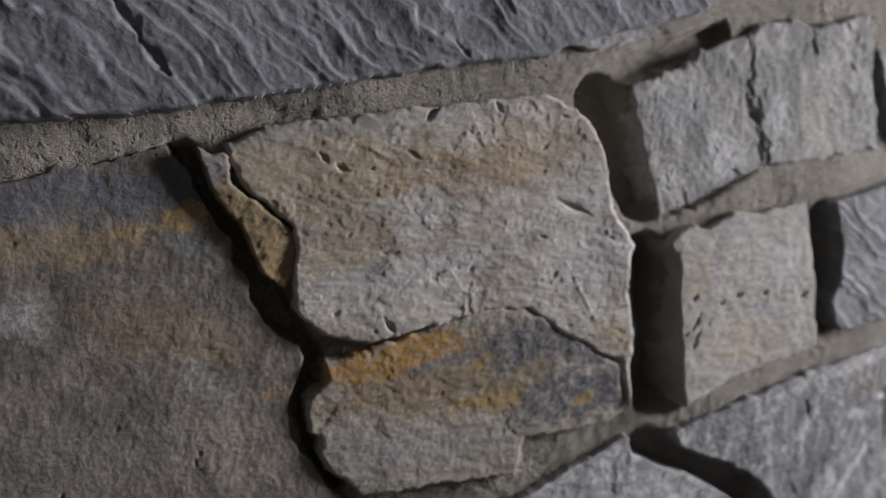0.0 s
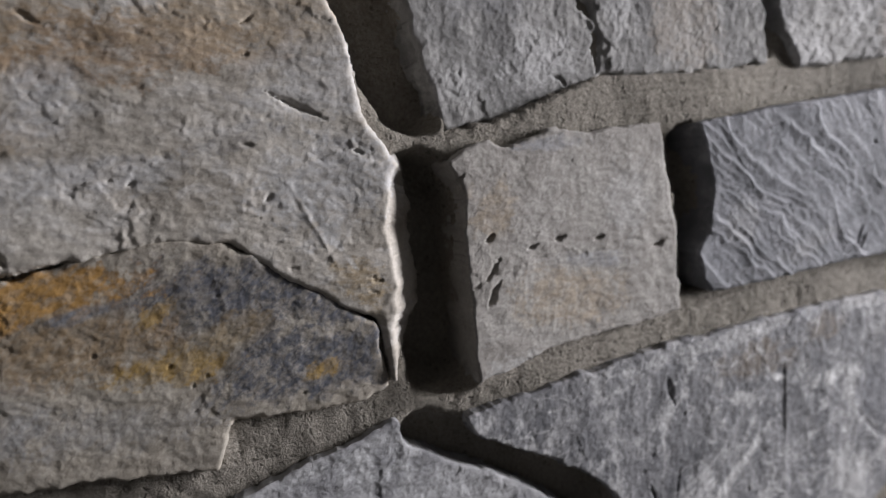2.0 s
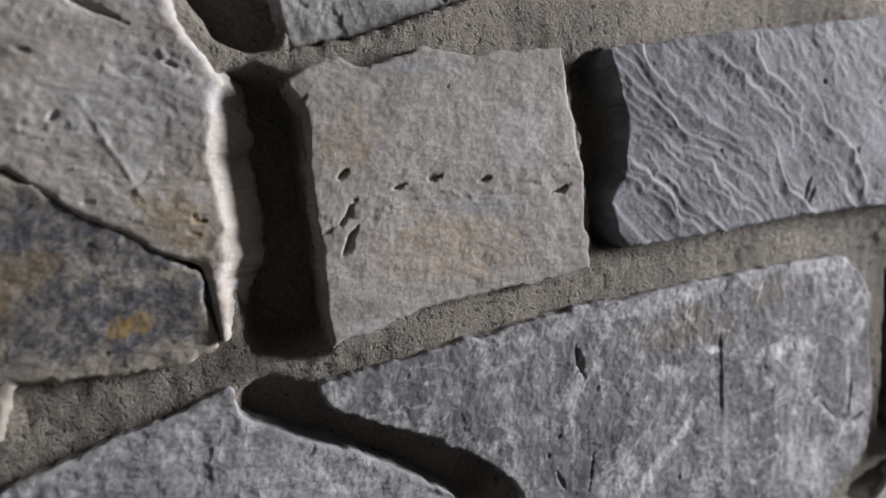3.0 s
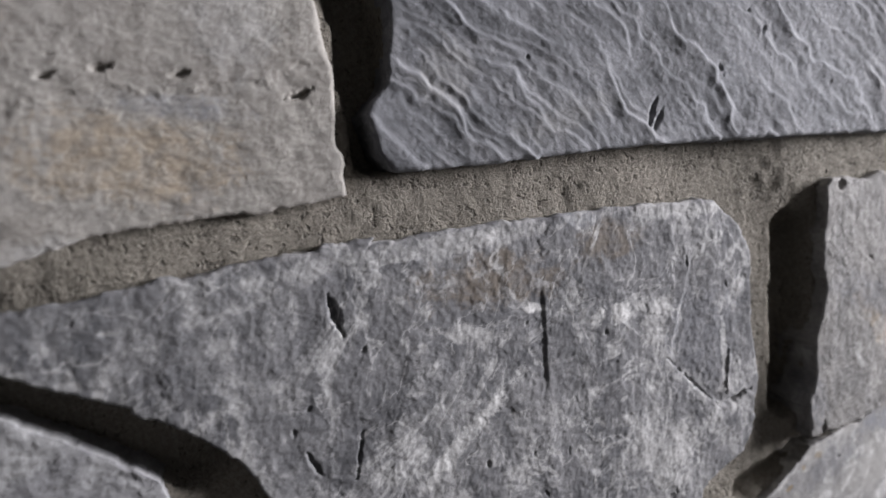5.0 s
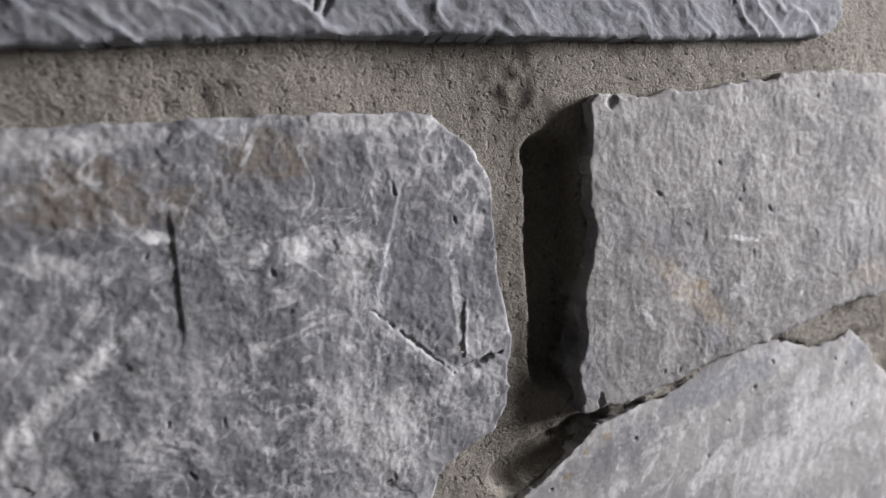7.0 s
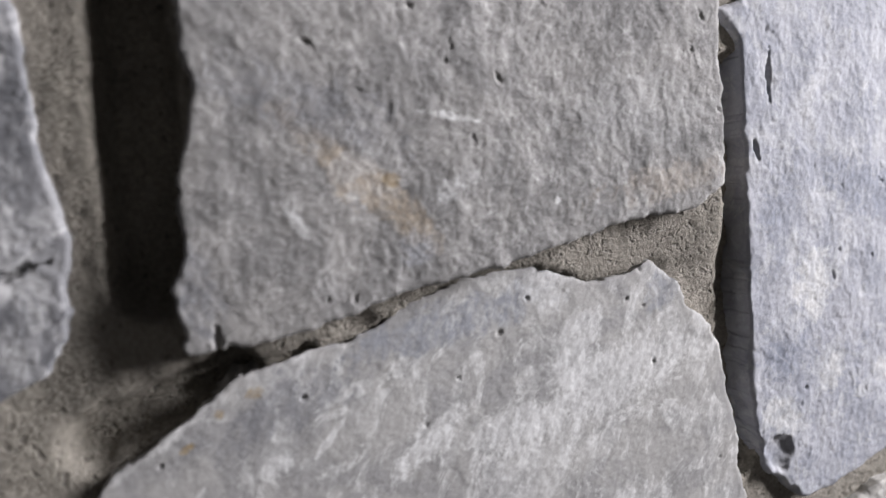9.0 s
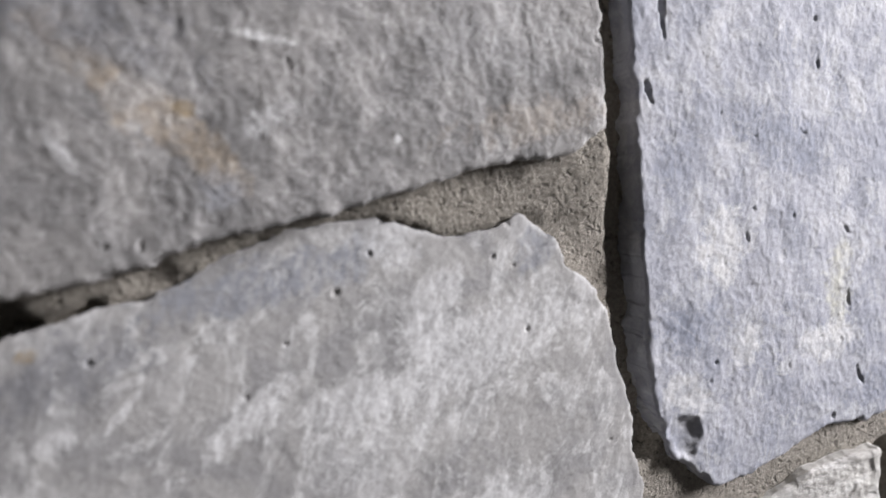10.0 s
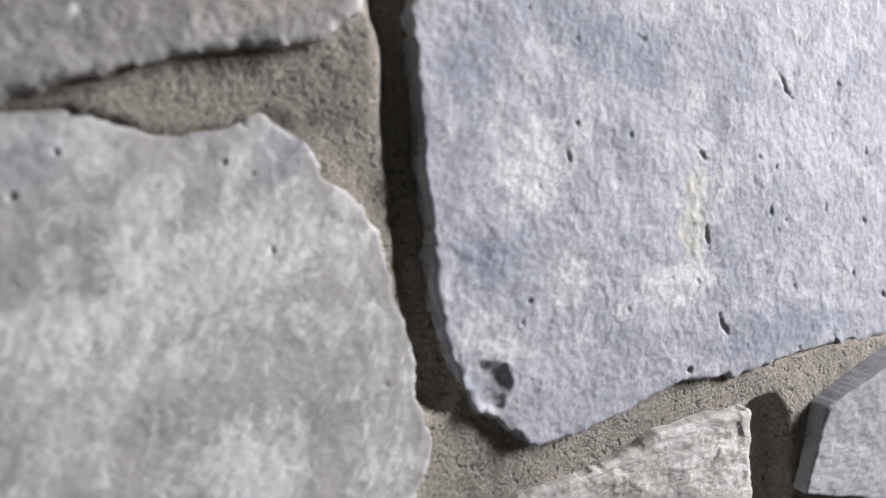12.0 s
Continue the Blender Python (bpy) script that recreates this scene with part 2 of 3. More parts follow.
STONE_TAUPE = stone_material("taupe_stone", (0.30, 0.29, 0.278), (0.205, 0.20, 0.195), (0.52, 0.505, 0.49), turn=-58, stretch=1.4, veins=0.6, grain=0.5, mottle=40, web=0.2, streaks=0.25,
    stains=((-41, -27, 32.5, 7.07, -45, TAN, 0.54), (81, -35, 33.1, 7.07, 5, BROWN_PALE, 0.6), (-99, -51, 7, 14.1, 0, SLATE_MID, 0.72), (-12, -5, 10.2, 1.41, -11, WHITE, 0.96), (27, -38, 2, 2.24, 0, WHITE, 1), (-67, -35, 2.24, 7.28, 27, GREY_PALE, 0.96), (-12, -29, 12.1, 3.61, 24, GREY_PALE, 0.84), (-46, -18, 9.49, 5.1, 18, GREY_PALE, 0.6), (-59, 1, 30.9, 10.3, -25, SLATE_MID, 0.6), (65, -7, 35, 13.2, -2, GREY_MID, 0.72), (-28, -49, 7.07, 5.1, -8, SLATE_PALE, 0.6), (-34, -25, 3, 2, 0, OCHRE_DULL, 0.6),))
STONE_CLOUDY = stone_material("cloudy_stone", (0.40, 0.39, 0.375), (0.315, 0.31, 0.305), (0.70, 0.695, 0.68), turn=62, stretch=2.4, veins=0.8, grain=0.25, mottle=40, web=0.0, streaks=0.1, fleck=0.2,
    stains=((5, 69, 40.2, 8.06, 6, SLATE_PALE, 1), (-58, 50, 26, 9.22, 16, SLATE_MID, 0.66), (45, 77, 8.94, 14.8, -27, WHITE, 0.66), (70, 34, 39.8, 14.3, 18, WHITE, 0.72), (-10, 26, 20, 5, 37, WHITE, 0.9), (-43, 37, 9.9, 1.41, 45, WHITE, 0.72), (24, 24, 18.6, 8.6, 36, WHITE, 0.72), (-62, 31, 4.12, 4.12, 14, WHITE, 0.84), (-66, 57, 3.16, 2.24, 18, OCHRE_DULL, 0.96), (-78, 52, 2.24, 2.24, 27, OCHRE_DULL, 0.96), (-89, 43, 2.24, 1, 27, OCHRE_DULL, 0.96), (72, -28, 20.2, 15.3, 9, WHITE, 0.7), (29, 6, 16.4, 18.8, 38, WHITE, 0.5), (52, 48, 21.1, 8.6, 59, WHITE, 0.7), (120, 56, 7.21, 16.6, -34, WHITE, 0.5), (97, 69, 10.3, 6.32, 29, SLATE_PALE, 0.84),))
STONE_BLUE = stone_material("bluish_stone", (0.335, 0.34, 0.37), (0.255, 0.265, 0.30), (0.47, 0.47, 0.475), turn=65, stretch=1.0, veins=0.7, grain=0.4, mottle=48, web=0.3, fleck=0.22,
    stains=((-78, -16, 13.9, 16.4, -30, CREAM, 0.9), (-8, -40, 9.06, 23, -6, CREAM_GREEN, 0.96), (-18, -68, 19, 9.06, 0, CREAM, 0.78), (-94, -48, 20.2, 10.2, -9, BLUE_GREY, 1), (-68, -60, 10, 12.8, -37, CREAM, 0.72), (-102, -74, 16.1, 7.62, -30, CREAM, 0.72), (-41, 25, 26.2, 12.5, -18, BLUE_GREY, 0.84), (-100, 18, 10, 22.2, -6, BLUE_GREY, 0.6), (35, -98, 48, 9.06, -1, BLUE_GREY, 0.9), (58, -18, 38.6, 23.8, 10, LILAC, 0.72), (-71, -92, 29, 9.06, 0, LILAC, 0.6), (-56, -36, 14.3, 15.5, 12, LILAC, 0.6),))
STONE_OCHRE = stone_material("ochre_stone", (0.34, 0.25, 0.13), (0.22, 0.17, 0.10), (0.40, 0.33, 0.22), veins=0.2, grain=0.4, stains=((-12, 28, 20, 14, 0, SLATE_MID, 0.9),))
STONE_DARK = stone_material("dark_slate", (0.20, 0.205, 0.223), (0.13, 0.134, 0.148), (0.38, 0.38, 0.40), turn=-52, stretch=2.6, veins=0.4, grain=0.45, streaks=0.25)
STONE_PALE = stone_material("pale_stone", (0.40, 0.40, 0.405), (0.28, 0.28, 0.29), (0.58, 0.58, 0.58), turn=40, stretch=1.5, veins=0.6, grain=0.5)
STONE_CREAM = stone_material("cream_stone", (0.50, 0.485, 0.45), (0.36, 0.345, 0.32), (0.66, 0.65, 0.62), veins=0.6, grain=0.7)
STONE_SLAB = stone_material("sawn_stone", (0.33, 0.335, 0.35), (0.27, 0.275, 0.29), (0.46, 0.46, 0.47), veins=0.3, grain=0.3)


# ---- shaped noise for the split faces ----
TABLE = np.random.RandomState(7).permutation(512)
ANGLES = np.random.RandomState(8).uniform(0, 2 * math.pi, 512)


def perlin(x, z):
    xi, zi = np.floor(x).astype(int), np.floor(z).astype(int)
    fx, fz = x - xi, z - zi
    u, v = fx * fx * fx * (fx * (fx * 6 - 15) + 10), fz * fz * fz * (fz * (fz * 6 - 15) + 10)

    def corner(i, k):
        a = ANGLES[TABLE[(TABLE[(xi + i) & 511] + zi + k) & 511]]
        return np.cos(a) * (fx - i) + np.sin(a) * (fz - k)

    low = corner(0, 0) * (1 - u) + corner(1, 0) * u
    high = corner(0, 1) * (1 - u) + corner(1, 1) * u
    return (low * (1 - v) + high * v) * 1.5


def fbm(x, z, octaves=5, gain=0.5, ridged=False):
    total, amp = np.zeros_like(x), 1.0
    for k in range(octaves):
        p = perlin(x * 2**k + 17.3 * k, z * 2**k + 5.1 * k)
        total = total + amp * ((0.5 - np.abs(p)) if ridged else p)
        amp *= gain
    return total


def turned(x, z, degrees):
    c, s = math.cos(radians(degrees)), math.sin(radians(degrees))
    return c * x + s * z, -s * x + c * z


def mesh_of(name, verts, faces, material):
    """A smooth mesh of quads."""
    me = bpy.data.meshes.new(name)
    me.vertices.add(len(verts))
    me.vertices.foreach_set("co", np.asarray(verts, np.float32).ravel())
    me.loops.add(4 * len(faces))
    me.loops.foreach_set("vertex_index", np.asarray(faces, np.int32).ravel())
    me.polygons.add(len(faces))
    me.polygons.foreach_set("loop_start", np.arange(0, 4 * len(faces), 4, dtype=np.int32))
    me.polygons.foreach_set("use_smooth", np.ones(len(faces), bool))
    me.materials.append(material)
    me.update(calc_edges=True)
    me.validate()
    return me


def outline(corners, count, round_off, rough, seed):
    """A closed rim through the corners (mm), corners slightly rounded, broken by small chips."""
    p = np.array(corners, float) / 1000
    q = np.vstack([p, p[:1]])
    run = np.r_[0, np.cumsum(np.hypot(*np.diff(q, axis=0).T))]
    s = np.linspace(0, run[-1], count, endpoint=False)
    rim = np.stack([np.interp(s, run, q[:, 0]), np.interp(s, run, q[:, 1])], 1)
    width = max(1, int(round_off / (run[-1] / count)))
    kernel = np.hanning(2 * width + 3)[1:-1]
    kernel /= kernel.sum()
    wrap = np.vstack([rim[-width:], rim, rim[:width]])
    rim = np.stack([np.convolve(wrap[:, k], kernel, "valid") for k in (0, 1)], 1)
    side = np.roll(rim, -1, 0) - np.roll(rim, 1, 0)
    side = np.stack([side[:, 1], -side[:, 0]], 1) / np.hypot(*side.T)[:, None]
    x, z = rim[:, 0] + seed, rim[:, 1] - seed
    chips = fbm(x * 45, z * 45, 7, 0.6) * 0.8 - np.maximum(0, fbm(x * 60 + 9, z * 60, 3) - 0.25) * 2.0
    return rim + side * (chips * rough)[:, None], side


def nearest(points, rim):
    """For each point the nearest rim point's number and distance."""
    which, far = [], []
    for k in range(0, len(points), 4000):
        d = ((points[k:k + 4000, None, :] - rim[None]) ** 2).sum(-1)
        i = d.argmin(1)
        which.append(i)
        far.append(np.sqrt(d[np.arange(len(i)), i]))
    return np.concatenate(which), np.concatenate(far)


LAID, LEANS = [], []


def stone(parent, corners, material, label, front=0.0, lean=(0.0, 0.0), relief=0.0012, style="rough", turn=0.0, edge=0.004, rough=0.0012,
          round_off=0.004, marks=(), cell=0.0007, back=0.034, flare=0.0, chamfer=None, flake=None):
    """One split stone: a broken rim, a face with relief, and rough flanks going back into the mortar. front: how far it stands out."""
    seed = 1.7 * len(LAID)
    flat = np.array(corners, float) / 1000
    around = np.hypot(*(flat - np.roll(flat, 1, 0)).T).sum()
    rim, normal = outline(corners, int(around / 0.0004), round_off, rough, seed)
    mid = (flat.max(0) + flat.min(0)) / 2
    LEANS.append(lean)
    LAID.append((flat, -front + (flat - mid) @ np.array(lean)))
    # cells of a square lattice whose middle lies inside the rim
    lo, hi = rim.min(0) - cell, rim.max(0) + cell
    nx, nz = (int(v) for v in (hi - lo) / cell)
    xs, zs = lo[0] + cell * np.arange(nx + 1), lo[1] + cell * np.arange(nz + 1)
    keep = np.zeros((nz, nx), bool)
    a, b = rim, np.roll(rim, -1, 0)
    for r in range(nz):
        zc = zs[r] + cell / 2
        cut = (a[:, 1] > zc) != (b[:, 1] > zc)
        xcut = np.sort(a[cut, 0] + (zc - a[cut, 1]) / (b[cut, 1] - a[cut, 1]) * (b[cut, 0] - a[cut, 0]))
        keep[r] = np.searchsorted(xcut, xs[:-1] + cell / 2) % 2 == 1
    r, c = np.nonzero(keep)
    ids = np.stack([r * (nx + 1) + c, r * (nx + 1) + c + 1, (r + 1) * (nx + 1) + c + 1, (r + 1) * (nx + 1) + c], 1)
    used, quads = np.unique(ids, return_inverse=True)
    quads = quads.reshape(-1, 4)
    p = np.stack([xs[used % (nx + 1)], zs[used // (nx + 1)]], 1)
    # the outer lattice edges, whose points are drawn onto the rim
    sides = np.vstack([quads[:, [k, (k + 1) % 4]] for k in range(4)])
    key = np.sort(sides, 1)
    _, first, times = np.unique(key[:, 0] * len(p) + key[:, 1], return_index=True, return_counts=True)
    border = sides[first[times == 1]]
    ends = np.unique(border)
    onto = nearest(p[ends], rim)[0]
    p[ends] = rim[onto]
    inside = nearest(p, rim[::4])[1]
    inside[ends] = 0
    # even out the lattice near the rim
    near = np.zeros(len(p), bool)
    near[inside < 4 * cell] = True
    near[ends] = False
    count = np.bincount(sides[:, 0], minlength=len(p)) + np.bincount(sides[:, 1], minlength=len(p))
    for _ in range(6):
        for axis in (0, 1):
            v = p[:, axis]
            total = np.bincount(sides[:, 0], v[sides[:, 1]], len(p)) + np.bincount(sides[:, 1], v[sides[:, 0]], len(p))
            p[near, axis] = (total / count)[near]
    inside[near] = nearest(p[near], rim[::2])[1]
    x, z = p[:, 0], p[:, 1]
    sx, sz = x + seed * 3.1, z - seed * 1.7
    tx, tz = turned(sx, sz, turn)
    h = fbm(sx * 12, sz * 12, 3) * relief * 1.3
    if style == "riven":  # terraces split along slanting lines, each with a thin lip
        warp = fbm(sx * 7, sz * 7, 5, 0.55) * 0.020
        broken = fbm(sx * 90 + 5, sz * 90, 3, 0.6) * 0.0012
        for way, rate, size in ((turn, 68, 1.0), (turn + 9, 150, 0.4)):
            ux, uz = turned(sx, sz, way)
            u = (uz + warp + broken) * rate
            level = u - np.floor(u)
            lip = np.clip(level / 0.8, 0, 1) ** 1.5 * np.clip((1 - level) / 0.13, 0, 1)
            strong = np.clip(0.5 + 2.2 * fbm(ux * 9 + 4 + 3 * np.floor(u), uz * 9, 3), 0.0, 1.5)
            h = h + lip * strong * relief * size
        h = h + fbm(tx * 60, tz * 150, 5, 0.62) * relief * 0.30 + fbm(sx * 260, sz * 260, 3, 0.65) * relief * 0.20
    elif style == "flaky":
        f = fbm(tx * 16, tz * 34, 5, 0.58) * 2.8
        step = np.floor(f) + np.clip((f - np.floor(f) - 0.8) / 0.2, 0, 1)
        h = h + step * relief * 0.36 + fbm(tx * 45, tz * 130, 4, 0.6) * relief * 0.5 + fbm(sx * 260, sz * 260, 3, 0.65) * relief * 0.14
    elif style == "even":  # no grain direction: low plates and fine roughness
        f = fbm(sx * 22, sz * 22, 5, 0.55) * 2.4
        step = np.floor(f) + np.clip((f - np.floor(f) - 0.75) / 0.25, 0, 1)
        h = h + step * relief * 0.30 + fbm(sx * 70, sz * 70, 4, 0.6) * relief * 0.55 + fbm(sx * 240, sz * 240, 4, 0.7) * relief * 0.34
    else:
        h = h + fbm(tx * 75, tz * 130, 6, 0.64) * relief * 0.9
    if flake:  # overlapping chips: each a small plane of its own tilt
        wide, high, tilt = flake
        ux = tx / wide + fbm(sx * 60, sz * 60, 4, 0.6) * 0.35
        uz = tz / high + fbm(sx * 60 + 30, sz * 60, 4, 0.6) * 0.35
        best, chip = np.full(len(x), 9.0), np.zeros(len(x))
        for i in (-1, 0, 1):
            for j in (-1, 0, 1):
                cx, cz = np.floor(ux) + i, np.floor(uz) + j
                key = (cx.astype(int) * 73 + cz.astype(int) * 179) & 511
                ox, oz = cx + ANGLES[key] / 6.3, cz + ANGLES[(key + 97) & 511] / 6.3
                d = (ux - ox) ** 2 + (uz - oz) ** 2
                a, b, c = (ANGLES[(key + k) & 511] / math.pi - 1 for k in (31, 211, 307))
                level = tilt * (a * (ux - ox) * wide + b * (uz - oz) * high) + c * tilt * 0.004
                chip, best = np.where(d < best, level, chip), np.minimum(best, d)
        h = h + chip
    wx, wz = x + fbm(sx * 130, sz * 130, 5, 0.65) * 0.0006, z + fbm(sx * 130 + 40, sz * 130, 5, 0.65) * 0.0006
    swell = np.clip(1.0 + 0.6 * fbm(sx * 160 + 7, sz * 160, 2), 0.5, 1.5)
    cuts = []
    for kind, *v in marks:
        if kind == "nicks":  # short dark nicks strewn over the face: count, direction, length
            rng = np.random.RandomState(int(v[0]) + len(corners))
            for _ in range(int(v[0])):
                a = radians(v[1] + rng.uniform(-35, 35))
                size = v[2] * rng.uniform(0.4, 1.0)
                cx, cz = (rng.uniform(flat[:, k].min(), flat[:, k].max()) * 1000 for k in (0, 1))
                cuts.append((cx, cz, cx + size * math.cos(a), cz + size * math.sin(a), rng.uniform(0.5, 0.95), rng.uniform(0.6, 1.5)))
        elif kind == "crack":
            cuts.append(v)
        elif kind == "scarp":  # the edge of a lifted flake, falling to the right of the way it runs, that levels out again
            x0, z0, x1, z1, drop, fade = (k / 1000 for k in v)
            run = math.hypot(x1 - x0, z1 - z0)
            along = ((wx - x0) * (x1 - x0) + (wz - z0) * (z1 - z0)) / run**2
            across = ((wx - x0) * (z1 - z0) - (wz - z0) * (x1 - x0)) / run
            taper = np.clip(along / 0.15, 0, 1) * np.clip((1 - along) / 0.15, 0, 1)
            h = h - drop * taper * np.clip(across / 0.0012, 0, 1) * np.exp(-np.maximum(across, 0) / fade)
        elif kind == "pit":
            x0, z0, wide, deep = (k / 1000 for k in v)
            d = np.hypot(x - x0, z - z0) + fbm(sx * 160, sz * 160, 3) * min(wide * 0.8, 0.0016)
            k = np.clip(1.3 - d / wide, 0, 1)
            h = h - deep * 0.7 * k * (2 - k)
        else:
            x0, z0, way, drop = v
            across = turned(x - x0 / 1000, z - z0 / 1000, way)[0] + fbm(sx * 45, sz * 45, 5, 0.6) * 0.006
            h = h - drop / 1000 * np.clip(across / 0.0016, 0, 1)
    for cut in cuts:
        x0, z0, x1, z1, wide, deep = (k / 1000 for k in cut)
        i = np.nonzero((x > min(x0, x1) - 0.006) & (x < max(x0, x1) + 0.006) & (z > min(z0, z1) - 0.006) & (z < max(z0, z1) + 0.006))[0]
        along = np.clip(((x[i] - x0) * (x1 - x0) + (z[i] - z0) * (z1 - z0)) / ((x1 - x0) ** 2 + (z1 - z0) ** 2), 0, 1)
        d = np.hypot(wx[i] - x0 - along * (x1 - x0), wz[i] - z0 - along * (z1 - z0))
        thick = wide * 0.9 * np.sin(math.pi * np.clip(along, 0.08, 0.92)) * swell[i]
        h[i] -= deep * np.clip(1.3 - d / thick, 0, 1)
    soft = edge * (0.45 + 1.1 * np.abs(fbm(sx * 40, sz * 40, 3)))
    k = np.clip(1 - inside / soft, 0, 1)
    h = h - soft * 0.8 * (1 - np.sqrt(np.maximum(0, 1 - k * k * 0.96)))
    y = -front - h + lean[0] * (x - mid[0]) + lean[1] * (z - mid[1])
    verts, faces = [np.stack([x, y, z], 1)], [quads]
    # flanks: the border drawn back in steps
    place = np.full(len(p), -1)
    place[ends] = np.arange(len(ends))
    e = p[ends]
    out = normal[onto]
    out = out * np.sign(((out * (e - mid)).sum(1)).mean())
    wide = np.full(len(e), flare)
    if chamfer:  # a sloping flank on the side towards +x, wider below a height
        wide = wide + chamfer[0] * np.clip(out[:, 0] * 1.6, 0, 1) * (0.2 + 0.8 * np.clip((chamfer[1] - e[:, 1]) / 0.02, 0, 1)) * np.clip((e[:, 1] - chamfer[2]) / 0.035, 0.05, 1)
    last = ends
    start = len(p)
    for d in (0.0, *np.linspace(0, 1, 15)[1:]):
        ry = y[ends] * (1 - d) + back * d
        push = wide * min(1, d * 2.2) + fbm(e[:, 0] * 70 + ry * 260, e[:, 1] * 70 + seed + ry * 90, 4, 0.62) * rough * 1.3 * min(1, d * 4)
        q = e + out * push[:, None]
        verts.append(np.stack([q[:, 0], ry, q[:, 1]], 1))
        row = start + np.arange(len(ends))
        i, j = place[border[:, 0]], place[border[:, 1]]
        if d > 0:  # the first row doubles the rim, for a crisp arris
            faces.append(np.stack([last[j], last[i], row[i], row[j]], 1))
        last, start = row, start + len(ends)
    ob = new("stone", mesh_of("stone", np.vstack(verts) - (mid[0], 0, mid[1]), np.vstack(faces), material))
    ob.location = (mid[0], 0, mid[1])
    ob.parent = parent
    return tagged(ob, label)


# ---- an assumed, unseen room round the wall, added to set the bounce light ----
def box_bm(bm, x0, x1, y0, y1, z0, z1):
    made = bmesh.ops.create_cube(bm, size=1)["verts"]
    bmesh.ops.scale(bm, vec=(x1 - x0, y1 - y0, z1 - z0), verts=made)
    bmesh.ops.translate(bm, vec=((x0 + x1) / 2, (y0 + y1) / 2, (z0 + z1) / 2), verts=made)


def part(name, boxes, material, parent=None, label="", bevel=0.0):
    bm = bmesh.new()
    for b in boxes:
        box_bm(bm, *b)
    if bevel:
        bmesh.ops.bevel(bm, geom=bm.edges[:], offset=bevel, segments=2, affect="EDGES")
    me = bpy.data.meshes.new(name)
    bm.to_mesh(me)
    bm.free()
    me.materials.append(material)
    ob = new(name, me)
    ob.parent = parent
    return tagged(ob, label)


X0, X1, Y0, H = -1.6, 2.4, -2.6, 2.5
tagged(part("floor", [(X0 - 0.2, X1 + 0.2, Y0 - 0.2, 0.25, -0.12, 0)], CONCRETE), "assumed grey concrete floor below the stone wall, unseen", "floor", kind="structure")
tagged(part("ceiling", [(X0 - 0.2, X1 + 0.2, Y0 - 0.2, 0.25, H, H + 0.12)], PLASTER), "assumed dark plaster ceiling above the stone wall, unseen", "ceiling", kind="structure")
tagged(part("wall_west", [(X0 - 0.2, X0, Y0, 0.05, 0, H)], PLASTER), "assumed dark plaster side wall, unseen", "wall", kind="structure")
tagged(part("wall_south", [(X0 - 0.2, X1 + 0.2, Y0 - 0.2, Y0, 0, H)], PLASTER), "assumed dark plaster wall facing the stones, unseen", "wall", kind="structure")
wy0, wy1, wz0, wz1 = WIN_Y - WIN_W / 2, WIN_Y + WIN_W / 2, WIN_Z - WIN_H / 2, WIN_Z + WIN_H / 2
tagged(part("wall_east", [(X1, X1 + 0.2, Y0, wy0, 0, H), (X1, X1 + 0.2, wy1, 0.05, 0, H), (X1, X1 + 0.2, wy0, wy1, 0, wz0), (X1, X1 + 0.2, wy0, wy1, wz1, H)], PLASTER),
       "assumed dark plaster wall with an opening for the side lamp, unseen", "wall", kind="structure")
# assumed frame, out of view, round the added lamp's opening
win = tagged(new("assumed_window"), "assumed white window frame round the side lamp, unseen", "window", kind="structure")
part("window_frame", [(X1 + 0.06, X1 + 0.11, wy0, wy0 + 0.03, wz0, wz1), (X1 + 0.06, X1 + 0.11, wy1 - 0.03, wy1, wz0, wz1),
                      (X1 + 0.06, X1 + 0.11, wy0 + 0.03, wy1 - 0.03, wz0, wz0 + 0.03), (X1 + 0.06, X1 + 0.11, wy0 + 0.03, wy1 - 0.03, wz1 - 0.03, wz1)], PAINT, win)


# ---- the wall: split stones set in a bed of mortar ----
wall = tagged(new("wall_north"), "rough split-stone wall laid in sandy grey mortar", "wall", kind="structure")
part("backing", [(X0, X1, 0.04, 0.25, 0, H)], PLASTER, wall, "plain plastered masonry behind the stones")
stone(wall, [(-39, 1315), (-8, 1322), (62, 1326), (127, 1329), (153, 1315), (161, 1294), (165, 1260), (178, 1240), (170, 1214), (172, 1183), (166, 1142), (162, 1171), (126, 1195), (106, 1213), (79, 1216), (14, 1211), (-8, 1219), (-18, 1231), (-18, 1245), (-14, 1263), (-14, 1274), (-25, 1287), (-35, 1297), (-39, 1308)],
      STONE_WARM, "beige and grey split stone with faint rust stains", front=-0.0043, lean=(-0.05, 0.03), style="flaky", relief=0.0006, turn=-8, flake=(0.055, 0.016, 0.010), edge=0.003, rough=0.0014, chamfer=(0.014, 1.245, 1.138),
      marks=[('crack', 56, 1318, 65, 1325, 1.6, 3), ('crack', 2, 1307, 6, 1302, 1.6, 2), ('crack', 10, 1301, 15, 1297, 1.8, 2), ('crack', 45, 1305, 54, 1299, 1.1, 1.4), ('crack', 127, 1272, 150, 1260, 1.3, 2), ('crack', 97, 1326, 100, 1320, 1.3, 2), ('crack', 130, 1237, 149, 1193, 0.8, -0.35), ('crack', 24, 1223, 29, 1213, 1.3, 1.8), ('nicks', 26, 0, 7), ('scarp', -30, 1308, 60, 1318, 0.8, 8)])
